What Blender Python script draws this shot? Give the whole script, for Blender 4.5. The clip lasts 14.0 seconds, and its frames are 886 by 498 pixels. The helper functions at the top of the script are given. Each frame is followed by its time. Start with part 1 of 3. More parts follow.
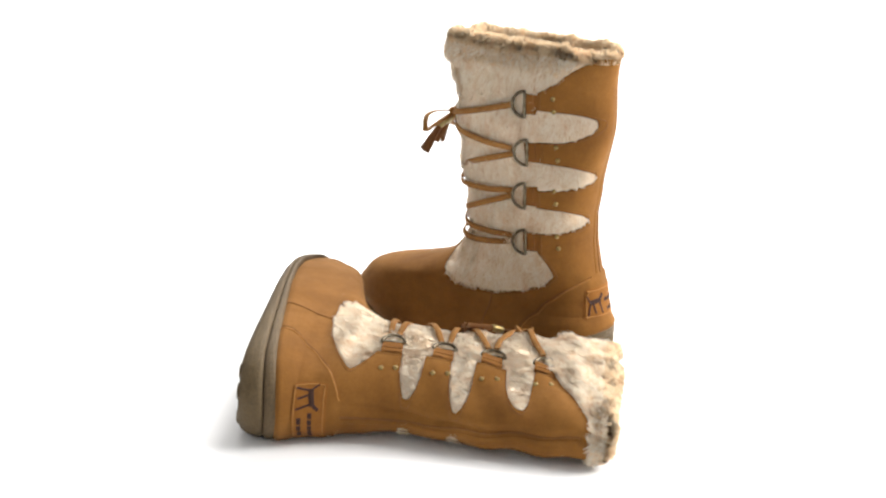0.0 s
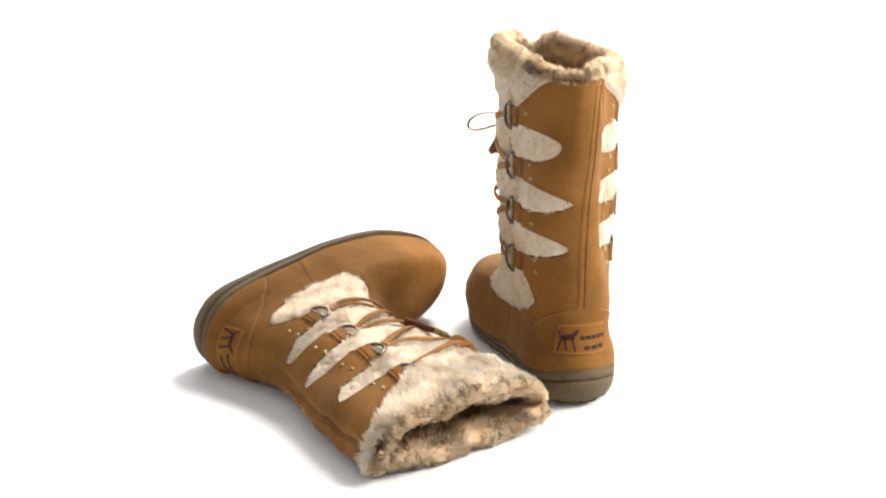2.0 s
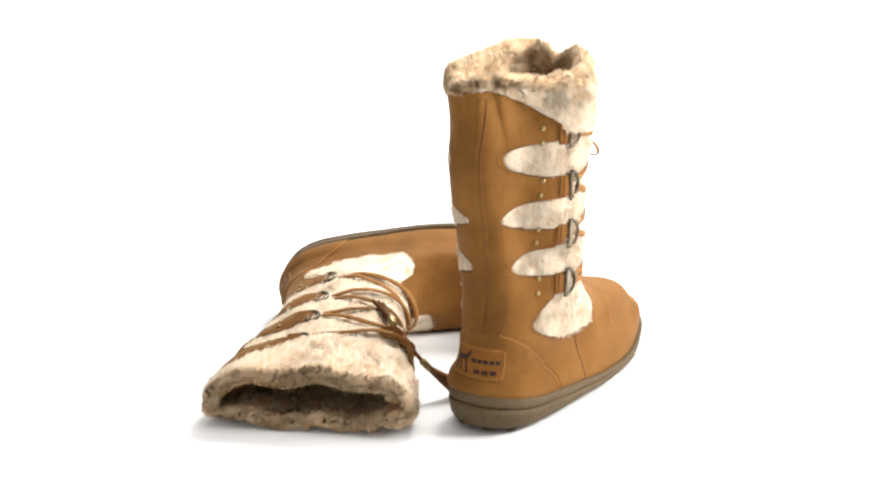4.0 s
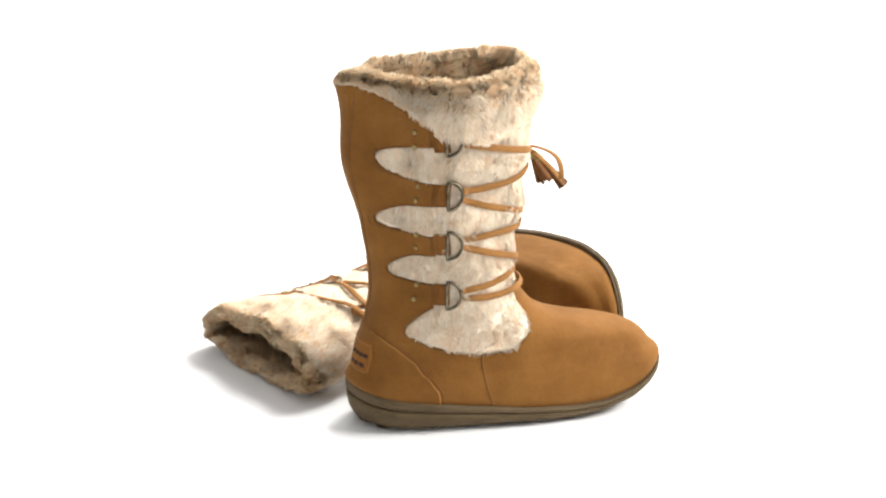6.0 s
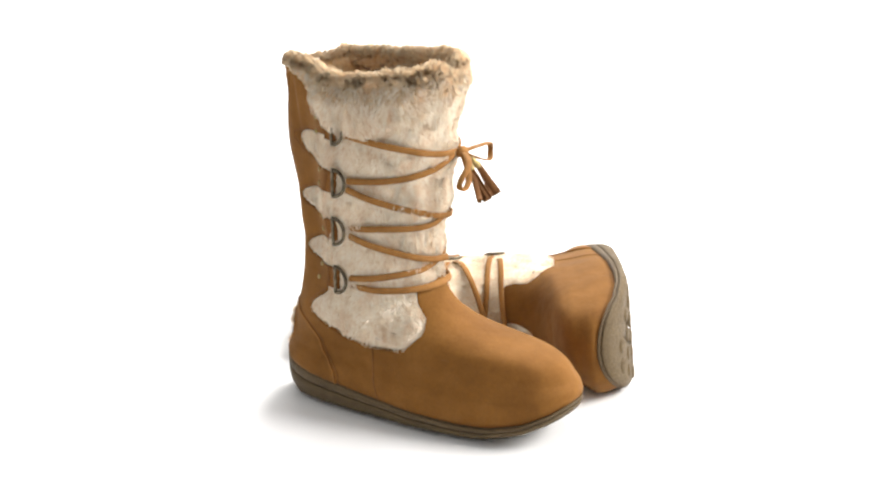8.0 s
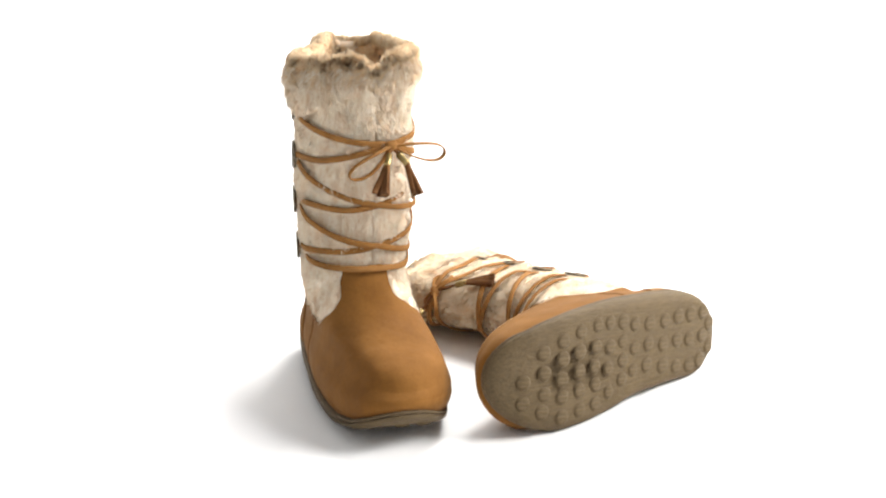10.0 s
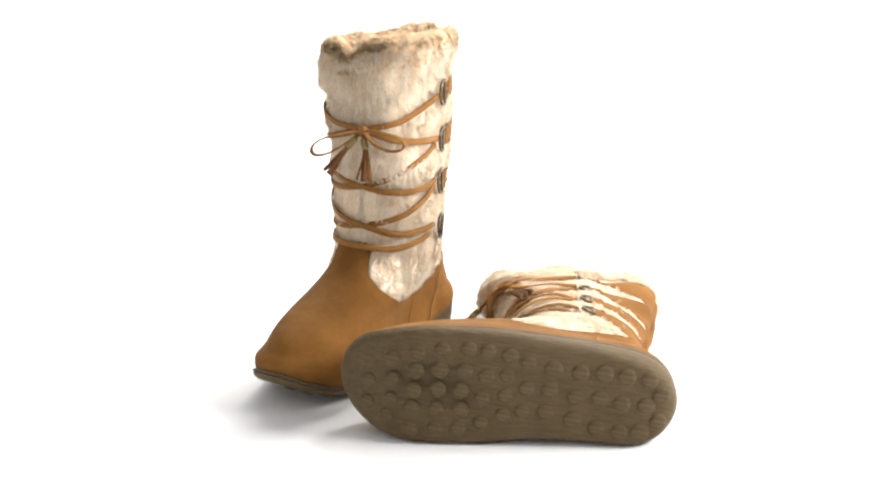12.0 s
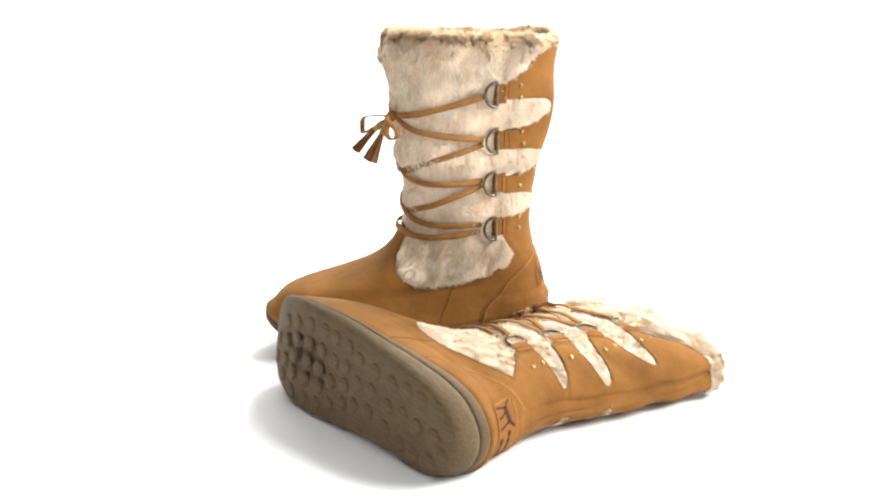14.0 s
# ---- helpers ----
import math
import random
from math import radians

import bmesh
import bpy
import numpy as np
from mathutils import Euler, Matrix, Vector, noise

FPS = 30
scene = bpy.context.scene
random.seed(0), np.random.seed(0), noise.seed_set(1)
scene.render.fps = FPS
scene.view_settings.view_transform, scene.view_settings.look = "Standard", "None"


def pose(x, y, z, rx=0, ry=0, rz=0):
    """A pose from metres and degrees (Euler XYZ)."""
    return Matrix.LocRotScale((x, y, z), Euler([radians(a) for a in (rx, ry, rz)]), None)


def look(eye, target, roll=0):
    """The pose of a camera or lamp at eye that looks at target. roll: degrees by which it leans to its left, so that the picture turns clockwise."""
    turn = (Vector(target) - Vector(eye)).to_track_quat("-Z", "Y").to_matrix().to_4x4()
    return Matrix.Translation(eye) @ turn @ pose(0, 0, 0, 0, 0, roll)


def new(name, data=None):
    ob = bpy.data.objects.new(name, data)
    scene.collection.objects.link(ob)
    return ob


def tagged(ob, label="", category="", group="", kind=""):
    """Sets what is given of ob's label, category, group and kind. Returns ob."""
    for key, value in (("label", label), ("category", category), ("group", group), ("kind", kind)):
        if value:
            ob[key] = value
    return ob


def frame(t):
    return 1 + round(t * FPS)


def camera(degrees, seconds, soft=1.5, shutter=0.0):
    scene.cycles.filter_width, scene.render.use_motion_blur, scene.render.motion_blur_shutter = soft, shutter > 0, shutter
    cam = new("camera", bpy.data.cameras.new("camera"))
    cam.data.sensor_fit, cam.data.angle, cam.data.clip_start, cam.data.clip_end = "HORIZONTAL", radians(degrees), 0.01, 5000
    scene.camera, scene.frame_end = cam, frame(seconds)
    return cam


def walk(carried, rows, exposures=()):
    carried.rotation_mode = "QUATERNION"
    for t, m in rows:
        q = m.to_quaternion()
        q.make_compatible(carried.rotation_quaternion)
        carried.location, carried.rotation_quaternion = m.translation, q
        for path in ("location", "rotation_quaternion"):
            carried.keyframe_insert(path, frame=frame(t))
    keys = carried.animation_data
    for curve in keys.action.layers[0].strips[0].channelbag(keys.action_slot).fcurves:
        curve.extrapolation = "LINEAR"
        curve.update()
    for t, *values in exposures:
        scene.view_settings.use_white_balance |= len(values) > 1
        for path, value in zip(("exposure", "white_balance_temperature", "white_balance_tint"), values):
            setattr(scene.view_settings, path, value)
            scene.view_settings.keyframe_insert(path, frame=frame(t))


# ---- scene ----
# Two fur-trimmed suede boots turn on a white studio table before a camera that stands still.
cam = camera(34.27, 14.0, soft=2.2)
CAMERA_POSE = pose(0, -1.24, 0.507, 90 - 17.445, 0, 0.472)
walk(cam, [(0.0, CAMERA_POSE), (14.0, CAMERA_POSE)], exposures=[(0.0, 0.0), (13.7, 0.0), (14.0, 0.3)])

# ---- light: a white studio, soft lamps from behind and from the right, an added backdrop fill ----
world = bpy.data.worlds.new("studio")
scene.world = world
world.use_nodes = True
world.node_tree.nodes["Background"].inputs[0].default_value = (1.0, 0.985, 0.965, 1)
world.node_tree.nodes["Background"].inputs[1].default_value = 0.575


def softbox(name, eye, target, size, power, colour):
    data = bpy.data.lights.new(name, "AREA")
    data.shape, data.size, data.energy, data.color = "SQUARE", size, power, colour
    ob = new(name, data)
    ob.matrix_world = look(eye, target)
    return ob


softbox("softbox_key", (0.48, 1.05, 1.62), (0, 0, 0.1), 0.55, 42, (1, 0.98, 0.95))
softbox("softbox_side", (1.42, -0.15, 1.03), (0, 0, 0.15), 0.7, 48, (1, 0.98, 0.96))
# unseen lamp, added only so that the far sweep stays white
softbox("backdrop_fill", (0, 2.6, 2.4), (0, 3.4, 0), 2.0, 130, (1, 0.99, 0.97))


# ---- materials ----
def material(name, rough=0.8, metal=0.0, spec=0.3):
    m = bpy.data.materials.new(name)
    m.use_nodes = True
    b = m.node_tree.nodes["Principled BSDF"]
    b.inputs["Roughness"].default_value = rough
    b.inputs["Metallic"].default_value = metal
    b.inputs["Specular IOR Level"].default_value = spec
    return m, m.node_tree, b


def noise_node(nt, scale, detail=4.0, rough=0.6, stretch=None):
    n = nt.nodes.new("ShaderNodeTexNoise")
    n.inputs["Scale"].default_value, n.inputs["Detail"].default_value, n.inputs["Roughness"].default_value = scale, detail, rough
    c = nt.nodes.new("ShaderNodeTexCoord")
    if stretch:
        mp = nt.nodes.new("ShaderNodeMapping")
        mp.inputs["Scale"].default_value = stretch
        nt.links.new(c.outputs["Object"], mp.inputs[0])
        nt.links.new(mp.outputs[0], n.inputs["Vector"])
    else:
        nt.links.new(c.outputs["Object"], n.inputs["Vector"])
    return n.outputs["Fac"]


def ramp(nt, fac, stops):
    r = nt.nodes.new("ShaderNodeValToRGB")
    e = r.color_ramp.elements
    while len(e) < len(stops):
        e.new(0.5)
    for el, (p, c) in zip(e, stops):
        el.position, el.color = p, (*c, 1)
    nt.links.new(fac, r.inputs[0])
    return r.outputs[0]


def mix(nt, fac, a, b, kind="MIX"):
    n = nt.nodes.new("ShaderNodeMix")
    n.data_type, n.blend_type = "RGBA", kind
    for sock, v in ((0, fac), (6, a), (7, b)):
        if isinstance(v, (int, float)):
            n.inputs[sock].default_value = v
        else:
            nt.links.new(v, n.inputs[sock])
    return n.outputs[2]


def bump(nt, b, fac, strength, dist):
    n = nt.nodes.new("ShaderNodeBump")
    n.inputs["Strength"].default_value, n.inputs["Distance"].default_value = strength, dist
    nt.links.new(fac, n.inputs["Height"])
    nt.links.new(n.outputs[0], b.inputs["Normal"])


def suede_material(name, dark, mid, light):
    m, nt, b = material(name, 0.85, 0, 0.18)
    big = ramp(nt, noise_node(nt, 22, 4, 0.6), [(0.3, dark), (0.5, mid), (0.72, light)])
    fine = ramp(nt, noise_node(nt, 420, 3, 0.7), [(0.3, (0.86, 0.86, 0.86)), (0.7, (1, 1, 1))])
    nt.links.new(mix(nt, 1.0, big, fine, "MULTIPLY"), b.inputs["Base Color"])
    b.inputs["Sheen Weight"].default_value = 0.08
    b.inputs["Sheen Roughness"].default_value = 0.4
    b.inputs["Sheen Tint"].default_value = (1, 0.75, 0.45, 1)
    both = nt.nodes.new("ShaderNodeMath")
    both.operation = "MULTIPLY_ADD"
    nt.links.new(noise_node(nt, 26, 3, 0.55), both.inputs[0])
    both.inputs[1].default_value = 13.0
    nt.links.new(noise_node(nt, 500, 3, 0.7), both.inputs[2])
    bump(nt, b, both.outputs[0], 0.35, 0.0005)
    return m


SUEDE = suede_material("tan_suede", (0.148, 0.060, 0.0108), (0.192, 0.081, 0.0152), (0.236, 0.104, 0.023))
STRAP = suede_material("strap_leather", (0.14, 0.053, 0.010), (0.19, 0.076, 0.015), (0.24, 0.10, 0.024))
LACE = suede_material("lace_leather", (0.19, 0.085, 0.022), (0.26, 0.12, 0.033), (0.35, 0.17, 0.055))
TASSEL = suede_material("tassel_leather", (0.10, 0.042, 0.014), (0.15, 0.064, 0.021), (0.21, 0.092, 0.032))
STITCH = suede_material("stitching", (0.14, 0.06, 0.02), (0.18, 0.08, 0.025), (0.24, 0.11, 0.035))
PIPING = suede_material("raised_seam", (0.24, 0.105, 0.026), (0.29, 0.13, 0.033), (0.34, 0.16, 0.045))
PATCH = suede_material("patch_leather", (0.17, 0.065, 0.011), (0.22, 0.087, 0.016), (0.27, 0.112, 0.024))
INK, _nt, _b = material("dark_brown_print", 0.8)
_b.inputs["Base Color"].default_value = (0.035, 0.014, 0.008, 1)


def rubber_material(name, a, c):
    m, nt, b = material(name, 0.66, 0, 0.3)
    broad = ramp(nt, noise_node(nt, 24, 4, 0.6), [(0.25, a), (0.75, c)])
    grain = noise_node(nt, 420, 4, 0.7, (0.16, 1, 1))
    nt.links.new(mix(nt, 1.0, broad, ramp(nt, grain, [(0.35, (0.72, 0.72, 0.72)), (0.65, (1, 1, 1))]), "MULTIPLY"), b.inputs["Base Color"])
    bump(nt, b, grain, 0.8, 0.0016)
    return m


RUBBER = rubber_material("brown_rubber", (0.100, 0.066, 0.029), (0.128, 0.086, 0.038))
RUBBER_WELT = rubber_material("welt_rubber", (0.092, 0.060, 0.027), (0.138, 0.092, 0.044))
GROOVE = rubber_material("groove_rubber", (0.03, 0.018, 0.01), (0.05, 0.032, 0.018))


def metal_material(name, a, c, rough):
    m, nt, b = material(name, rough, 1.0, 0.5)
    nt.links.new(ramp(nt, noise_node(nt, 240, 3), [(0.35, a), (0.7, c)]), b.inputs["Base Color"])
    return m


DARK_METAL = metal_material("antique_metal", (0.07, 0.055, 0.035), (0.2, 0.165, 0.115), 0.33)
BRASS = metal_material("antique_brass", (0.20, 0.14, 0.055), (0.40, 0.31, 0.14), 0.38)


def fur_material(name, pale, brown, low, high, streaks):
    m, nt, b = material(name, 0.8, 0, 0.1)
    patch = ramp(nt, noise_node(nt, 75, 7, 0.82, (1, 1, 0.5)), [(low, pale), (high, brown)])
    geo = nt.nodes.new("ShaderNodeNewGeometry")
    tuft = ramp(nt, geo.outputs["Random Per Island"], [(0.0, (0.72, 0.60, 0.46)), (0.18, (0.96, 0.92, 0.86)), (1.0, (1, 1, 1))])
    streak = ramp(nt, noise_node(nt, 210, 5, 0.7, (1, 1, 0.4)), [(0.34, (0.84, 0.75, 0.63)), (0.54, (1, 1, 1))])
    colour = mix(nt, streaks, mix(nt, 1.0, patch, tuft, "MULTIPLY"), streak, "MULTIPLY")
    nt.links.new(colour, b.inputs["Base Color"])
    thin = nt.nodes.new("ShaderNodeBsdfTranslucent")
    nt.links.new(colour, thin.inputs["Color"])
    blend = nt.nodes.new("ShaderNodeMixShader")
    blend.inputs[0].default_value = 0.5
    nt.links.new(b.outputs[0], blend.inputs[1])
    nt.links.new(thin.outputs[0], blend.inputs[2])
    nt.links.new(blend.outputs[0], nt.nodes["Material Output"].inputs["Surface"])
    return m


FUR = fur_material("cream_fur", (0.99, 0.94, 0.84), (0.72, 0.50, 0.30), 0.48, 0.76, 0.55)
FUR_RIM = fur_material("tan_fur", (0.985, 0.87, 0.68), (0.88, 0.64, 0.39), 0.38, 0.72, 0.25)
FELT, _nt, _b = material("fur_backing", 0.95, 0, 0.05)
_nt.links.new(ramp(_nt, noise_node(_nt, 90, 5), [(0.35, (0.93, 0.85, 0.73)), (0.7, (0.76, 0.60, 0.43))]), _b.inputs["Base Color"])
WHITE, _nt, _b = material("white_sweep", 0.9, 0, 0.05)
_nt.links.new(ramp(_nt, noise_node(_nt, 3, 2), [(0.3, (0.82, 0.82, 0.825)), (0.7, (0.84, 0.84, 0.84))]), _b.inputs["Base Color"])


# ---- mesh helpers ----
def mesh_object(name, verts, faces, mat, parent=None, label="", smooth=True, normals=None):
    me = bpy.data.meshes.new(name)
    me.from_pydata([tuple(v) for v in np.asarray(verts, float)], [], [tuple(int(i) for i in f) for f in faces])
    me.materials.append(mat)
    if smooth:
        me.polygons.foreach_set("use_smooth", np.ones(len(me.polygons), bool))
    if normals is not None:
        me.normals_split_custom_set_from_vertices([tuple(n) for n in normals])
    me.update()
    ob = new(name, me)
    if parent:
        ob.parent = parent
    return tagged(ob, label)


def grid_faces(rows, cols, wrap=False, base=0):
    out = []
    for r in range(rows - 1):
        for c in range(cols if wrap else cols - 1):
            d = (c + 1) % cols
            out.append((base + r * cols + c, base + r * cols + d, base + (r + 1) * cols + d, base + (r + 1) * cols + c))
    return out


def smooth_interp(x, xs, ys):
    """Monotone cubic through the stations."""
    xs, ys = np.asarray(xs, float), np.asarray(ys, float)
    h, d = np.diff(xs), np.diff(ys) / np.diff(xs)
    m = np.zeros_like(ys)
    m[0], m[-1] = d[0], d[-1]
    same = d[:-1] * d[1:] > 0
    m[1:-1] = np.where(same, 2 * d[:-1] * d[1:] / np.where(same, d[:-1] + d[1:], 1), 0)
    x = np.clip(x, xs[0], xs[-1])
    i = np.clip(np.searchsorted(xs, x) - 1, 0, len(xs) - 2)
    t = (x - xs[i]) / h[i]
    return ys[i] * (1 + 2 * t) * (1 - t) ** 2 + m[i] * h[i] * t * (1 - t) ** 2 + ys[i + 1] * t * t * (3 - 2 * t) + m[i + 1] * h[i] * t * t * (t - 1)


def waves(p, scale, seed):
    """Smooth pseudo-random field over points, about -1 to 1."""
    rng = np.random.RandomState(seed)
    out = np.zeros(len(p))
    for k in range(7):
        w = rng.randn(3)
        w = w / np.linalg.norm(w) * scale * rng.uniform(0.6, 1.7)
        out += np.sin(p @ w + rng.uniform(0, 6.28)) / 7 ** 0.5 * 1.2
    return out / 1.6


# ---- the boot's form: x to the toe, y to the outer side of a left boot, z up, in metres ----
SOLE_BACK, SOLE_FRONT = -0.074, 0.2065
OUTER = ([-1, -0.8885, -0.749, -0.498, -0.129, 0.226, 0.575, 0.77, 0.8815, 1], [0.069, 0.0676, 0.0615, 0.0525, 0.0480, 0.0495, 0.0545, 0.059, 0.066, 0.071])
INNER = ([-1, -0.902, -0.735, -0.449, -0.1986, 0.0523, 0.331, 0.582, 0.826, 1], [0.068, 0.065, 0.0555, 0.0435, 0.0425, 0.0490, 0.0590, 0.0655, 0.071, 0.074])
STATION = [0, 0.008, 0.018, 0.03, 0.045, 0.055, 0.062, 0.067, 0.073, 0.082, 0.092, 0.105, 0.12, 0.14, 0.165, 0.20, 0.25, 0.29, 0.32]
BACK = [-0.069, -0.0705, -0.0695, -0.068, -0.0655, -0.0635, -0.062, -0.061, -0.0595, -0.0575, -0.055, -0.0525, -0.0505, -0.0505, -0.0553, -0.0622, -0.0668, -0.069, -0.070]
FRONT = [0.1995, 0.2025, 0.2035, 0.2025, 0.1985, 0.193, 0.185, 0.171, 0.142, 0.109, 0.090, 0.078, 0.070, 0.066, 0.068, 0.074, 0.081, 0.085, 0.087]
GIRTH = [0.925, 0.955, 0.95, 0.93, 0.885, 0.85, 0.81, 0.80, 0.80, 0.80, 0.80, 0.80, 0.80, 0.80, 0.80, 0.80, 0.80, 0.80, 0.80]
HALF_WIDTH = [0.045, 0.045, 0.0445, 0.044, 0.0425, 0.042, 0.042, 0.042, 0.042, 0.042, 0.0425, 0.043, 0.0435, 0.044, 0.0445, 0.0445, 0.0455, 0.0465, 0.047]
SOLE_TOP = ([-0.08, -0.073, -0.062, -0.05, -0.03, 0.0, 0.03, 0.08, 0.12, 0.145, 0.172, 0.192, 0.207, 0.22], [0.041, 0.040, 0.0365, 0.0335, 0.030, 0.026, 0.0225, 0.0170, 0.0145, 0.0150, 0.0205, 0.0300, 0.0400, 0.048])
SOLE_LOW = ([-0.08, -0.066, -0.04, 0.0, 0.115, 0.143, 0.172, 0.192, 0.207, 0.22], [0.0095, 0.0055, 0.0028, 0.0028, 0.0028, 0.0045, 0.0110, 0.0205, 0.0295, 0.037])
# the lying boot's pose; its height over the table at a place of the boot is TABLE_ROW @ place + TABLE_LIFT
AXES = Matrix(((0.1387, 0.0775, 0.987), (0.9834, -0.1285, -0.128), (0.1169, 0.9884, -0.094))).to_quaternion().to_matrix()
LYING = Matrix.Translation(Vector((-0.1585, -0.0275, 0.0564)) + AXES @ Vector((-0.144, -0.008, -0.003))) @ AXES.to_4x4() @ pose(0, 0, 0, 0, 1.7, 0) @ pose(0.07, 0, 0)
TABLE_ROW, TABLE_LIFT = np.array(LYING[2][:3]), LYING[2][3]
RING_Z = (0.2495, 0.2055, 0.165, 0.122)


def outline(c):
    """Half widths of the sole, outer and inner, along c from -1 at the heel to 1 at the toe."""
    s = np.sqrt(np.clip(1 - c * c, 0, 1))
    return smooth_interp(c, *OUTER) * s, smooth_interp(c, *INNER) * s


def swing(x):
    """The last bends to the inner side towards the toe."""
    return -0.0075 * np.clip((x - 0.07) / 0.13, 0, 1.2) ** 1.4


class Form:
    """A boot's surface. side: 1 a left boot, -1 a right one. lying: the shaft is pressed flat on its inner side."""

    def __init__(self, side, lying):
        self.side, self.lying, self.low_share = side, lying, 1.2 if lying else 1.08
        self.narrow = 0.8 if lying else 1.0

    def span(self, z):
        back, front = smooth_interp(z, STATION, BACK), smooth_interp(z, STATION, FRONT)
        if self.lying:
            front = front + 0.014 * np.clip((z - 0.18) / 0.12, 0, 1)
            back = back - 0.0065 * np.clip((z - 0.18) / 0.12, 0, 1)
        return back, front

    def place(self, z, a):
        back, front = self.span(z)
        mid, half = (back + front) / 2, (front - back) / 2
        c, s = np.cos(a), np.sin(a)
        x = mid + half * c
        out, inn = outline(c)
        g = smooth_interp(z, STATION, GIRTH)
        full = 1 + 0.10 * np.clip((x - 0.09) / 0.07, 0, 1) * np.clip((z - 0.004) / 0.02, 0, 1)  # the toe box stands over the inner welt
        foot = np.where(s > 0, out * (0.955 - 0.045 * np.clip((x - 0.07) / 0.07, 0, 1)), -inn * full) * g
        # the toe's dome narrows where the slices get short
        w = smooth_interp(z, STATION, HALF_WIDTH)
        wp, wm = w, w
        if self.lying:
            wm = np.interp(z, [0.06, 0.10, 0.13, 0.2, 0.25, 0.3, 0.33], [0.042, 0.034, 0.024, 0.015, 0.011, 0.009, 0.009])
            wp = np.interp(z, [0.06, 0.13, 0.25, 0.33], [0.042, 0.0425, 0.0400, 0.0345])
        tube = np.where(s > 0, wp, wm) * np.sign(s) * np.abs(s) ** (0.86 - 0.22 * np.clip((z - 0.18) / 0.1, 0, 1) if self.lying else 0.86)
        k = np.clip((z - 0.03) / 0.075, 0, 1)
        k = k * k * (3 - 2 * k)
        y = foot * (1 - k) + tube * k
        zz = z + np.interp(x, *SOLE_TOP) * np.clip(1 - z / 0.05, 0, 1)
        y = y + swing(x) * (1 - k)
        p = np.stack([x, y, zz + 0 * x], -1)
        if self.lying:  # creases of the slack shaft
            p[..., 0] -= 0.03 * np.clip(z - 0.06, 0, 1)
            q = np.clip((z - 0.17) / 0.12, 0, 1) ** 2  # the back of the opening curls up from the table
            p[..., 1] += q * (0.011 * np.clip(-c, 0, 1) - 0.006 * np.clip(c, 0, 1))
            b = np.mod(a, 2 * np.pi)  # the back seam is drawn in, with slack folds below it
            q = np.clip((z - 0.08) / 0.05, 0, 1)
            p[..., 0] += q * (0.0035 * np.exp(-((b - np.pi + 0.16) / 0.09) ** 2) + 0.0008 * np.sin(z * 170) * np.exp(-((b - np.pi - 0.3) / 0.35) ** 2))
            q = np.clip((z - 0.12) / 0.08, 0, 1)
            p[..., 1] += q * 0.0028 * np.sin(x * 95 + z * 60) * np.sin(z * 85 + 1)
        else:
            q = np.clip((z - 0.10) / 0.1, 0, 1)
            p[..., 1] += q * 0.0012 * np.sin(x * 70 + z * 45)
            p[..., 1] -= 0.0115 * np.clip((z - 0.12) / 0.12, 0, 1) * np.clip(-c, 0, 1) ** 1.5
            # the slack back bulges on its inner side, is pressed in on its outer side and creased beside the seam
            b, high, low = np.mod(a, 2 * np.pi), np.clip((z - 0.18) / 0.10, 0, 1), np.clip((z - 0.08) / 0.07, 0, 1)
            press = 0.0100 * low * np.exp(-((b - np.pi + 0.8) / 0.42) ** 2)
            p[..., 0] += press - 0.005 * high * np.exp(-((b - np.pi - 0.10) / 0.28) ** 2) + 0.004 * high * np.exp(-((b - np.pi - 0.8) / 0.3) ** 2) + 0.0045 * high * np.exp(-((b - np.pi + 0.40 + 0.1 * np.sin(z * 60)) / 0.10) ** 2)
            p[..., 1] -= press
            front_in = 0.006 * np.clip((z - 0.11) / 0.05, 0, 1) * np.exp(-((b - 2 * np.pi + 0.65) / 0.38) ** 2)
            p[..., 0] += 0.8 * front_in
            p[..., 1] -= 0.6 * front_in
            p[..., 0] += q * 0.0015 * np.sin(z * 75 + 2 * a) - q * 0.0012 * np.sin(z * 62 + 0.8) * np.clip(-np.cos(a) - 0.3, 0, 1)
            # the shaft is turned a little against the foot
            t = radians(-8.0) * np.clip((z - 0.03) / 0.08, 0, 1)
            p[..., 0], p[..., 1] = p[..., 0] * np.cos(t) - p[..., 1] * np.sin(t), p[..., 0] * np.sin(t) + p[..., 1] * np.cos(t)
        return p

    def normal(self, z, a):
        e = 1e-3
        du = self.place(z, a + e) - self.place(z, a - e)
        dv = self.place(np.minimum(z + e, 0.3199), a) - self.place(np.maximum(z - e, 0), a)
        n = np.cross(du, dv)
        return n / np.maximum(np.linalg.norm(n, axis=-1, keepdims=True), 1e-9)

    def on(self, z, a, off=0.0):
        z, a = np.broadcast_arrays(np.asarray(z, float), np.asarray(a, float))
        return self.place(z, a) + self.normal(z, a) * (np.asarray(off)[..., None] if np.ndim(off) else off)

    def angle(self, z, x):
        back, front = self.span(z)
        return np.arccos(np.clip((x - (back + front) / 2) / ((front - back) / 2), -1, 1))

    def mesh(self, name, verts, faces, mat, parent, label="", smooth=True, normals=None):
        """A part of the boot; a right boot is the left one mirrored."""
        v = np.array(verts, float)
        if self.lying:  # rests on the table, pressed flat where it touches
            gap = (0.003 if name == "fur_lining" else 0.0012) - (v @ TABLE_ROW + TABLE_LIFT)
            v[:, 1] += np.maximum(gap, 0) * (1 + 0.15 * np.sin(v[:, 0] * 400)) / TABLE_ROW[1]
        if self.side < 0:
            v[:, 1] *= -1
            faces = [f[::-1] for f in faces]
            if normals is not None:
                normals = np.array(normals)
                normals[:, 1] *= -1
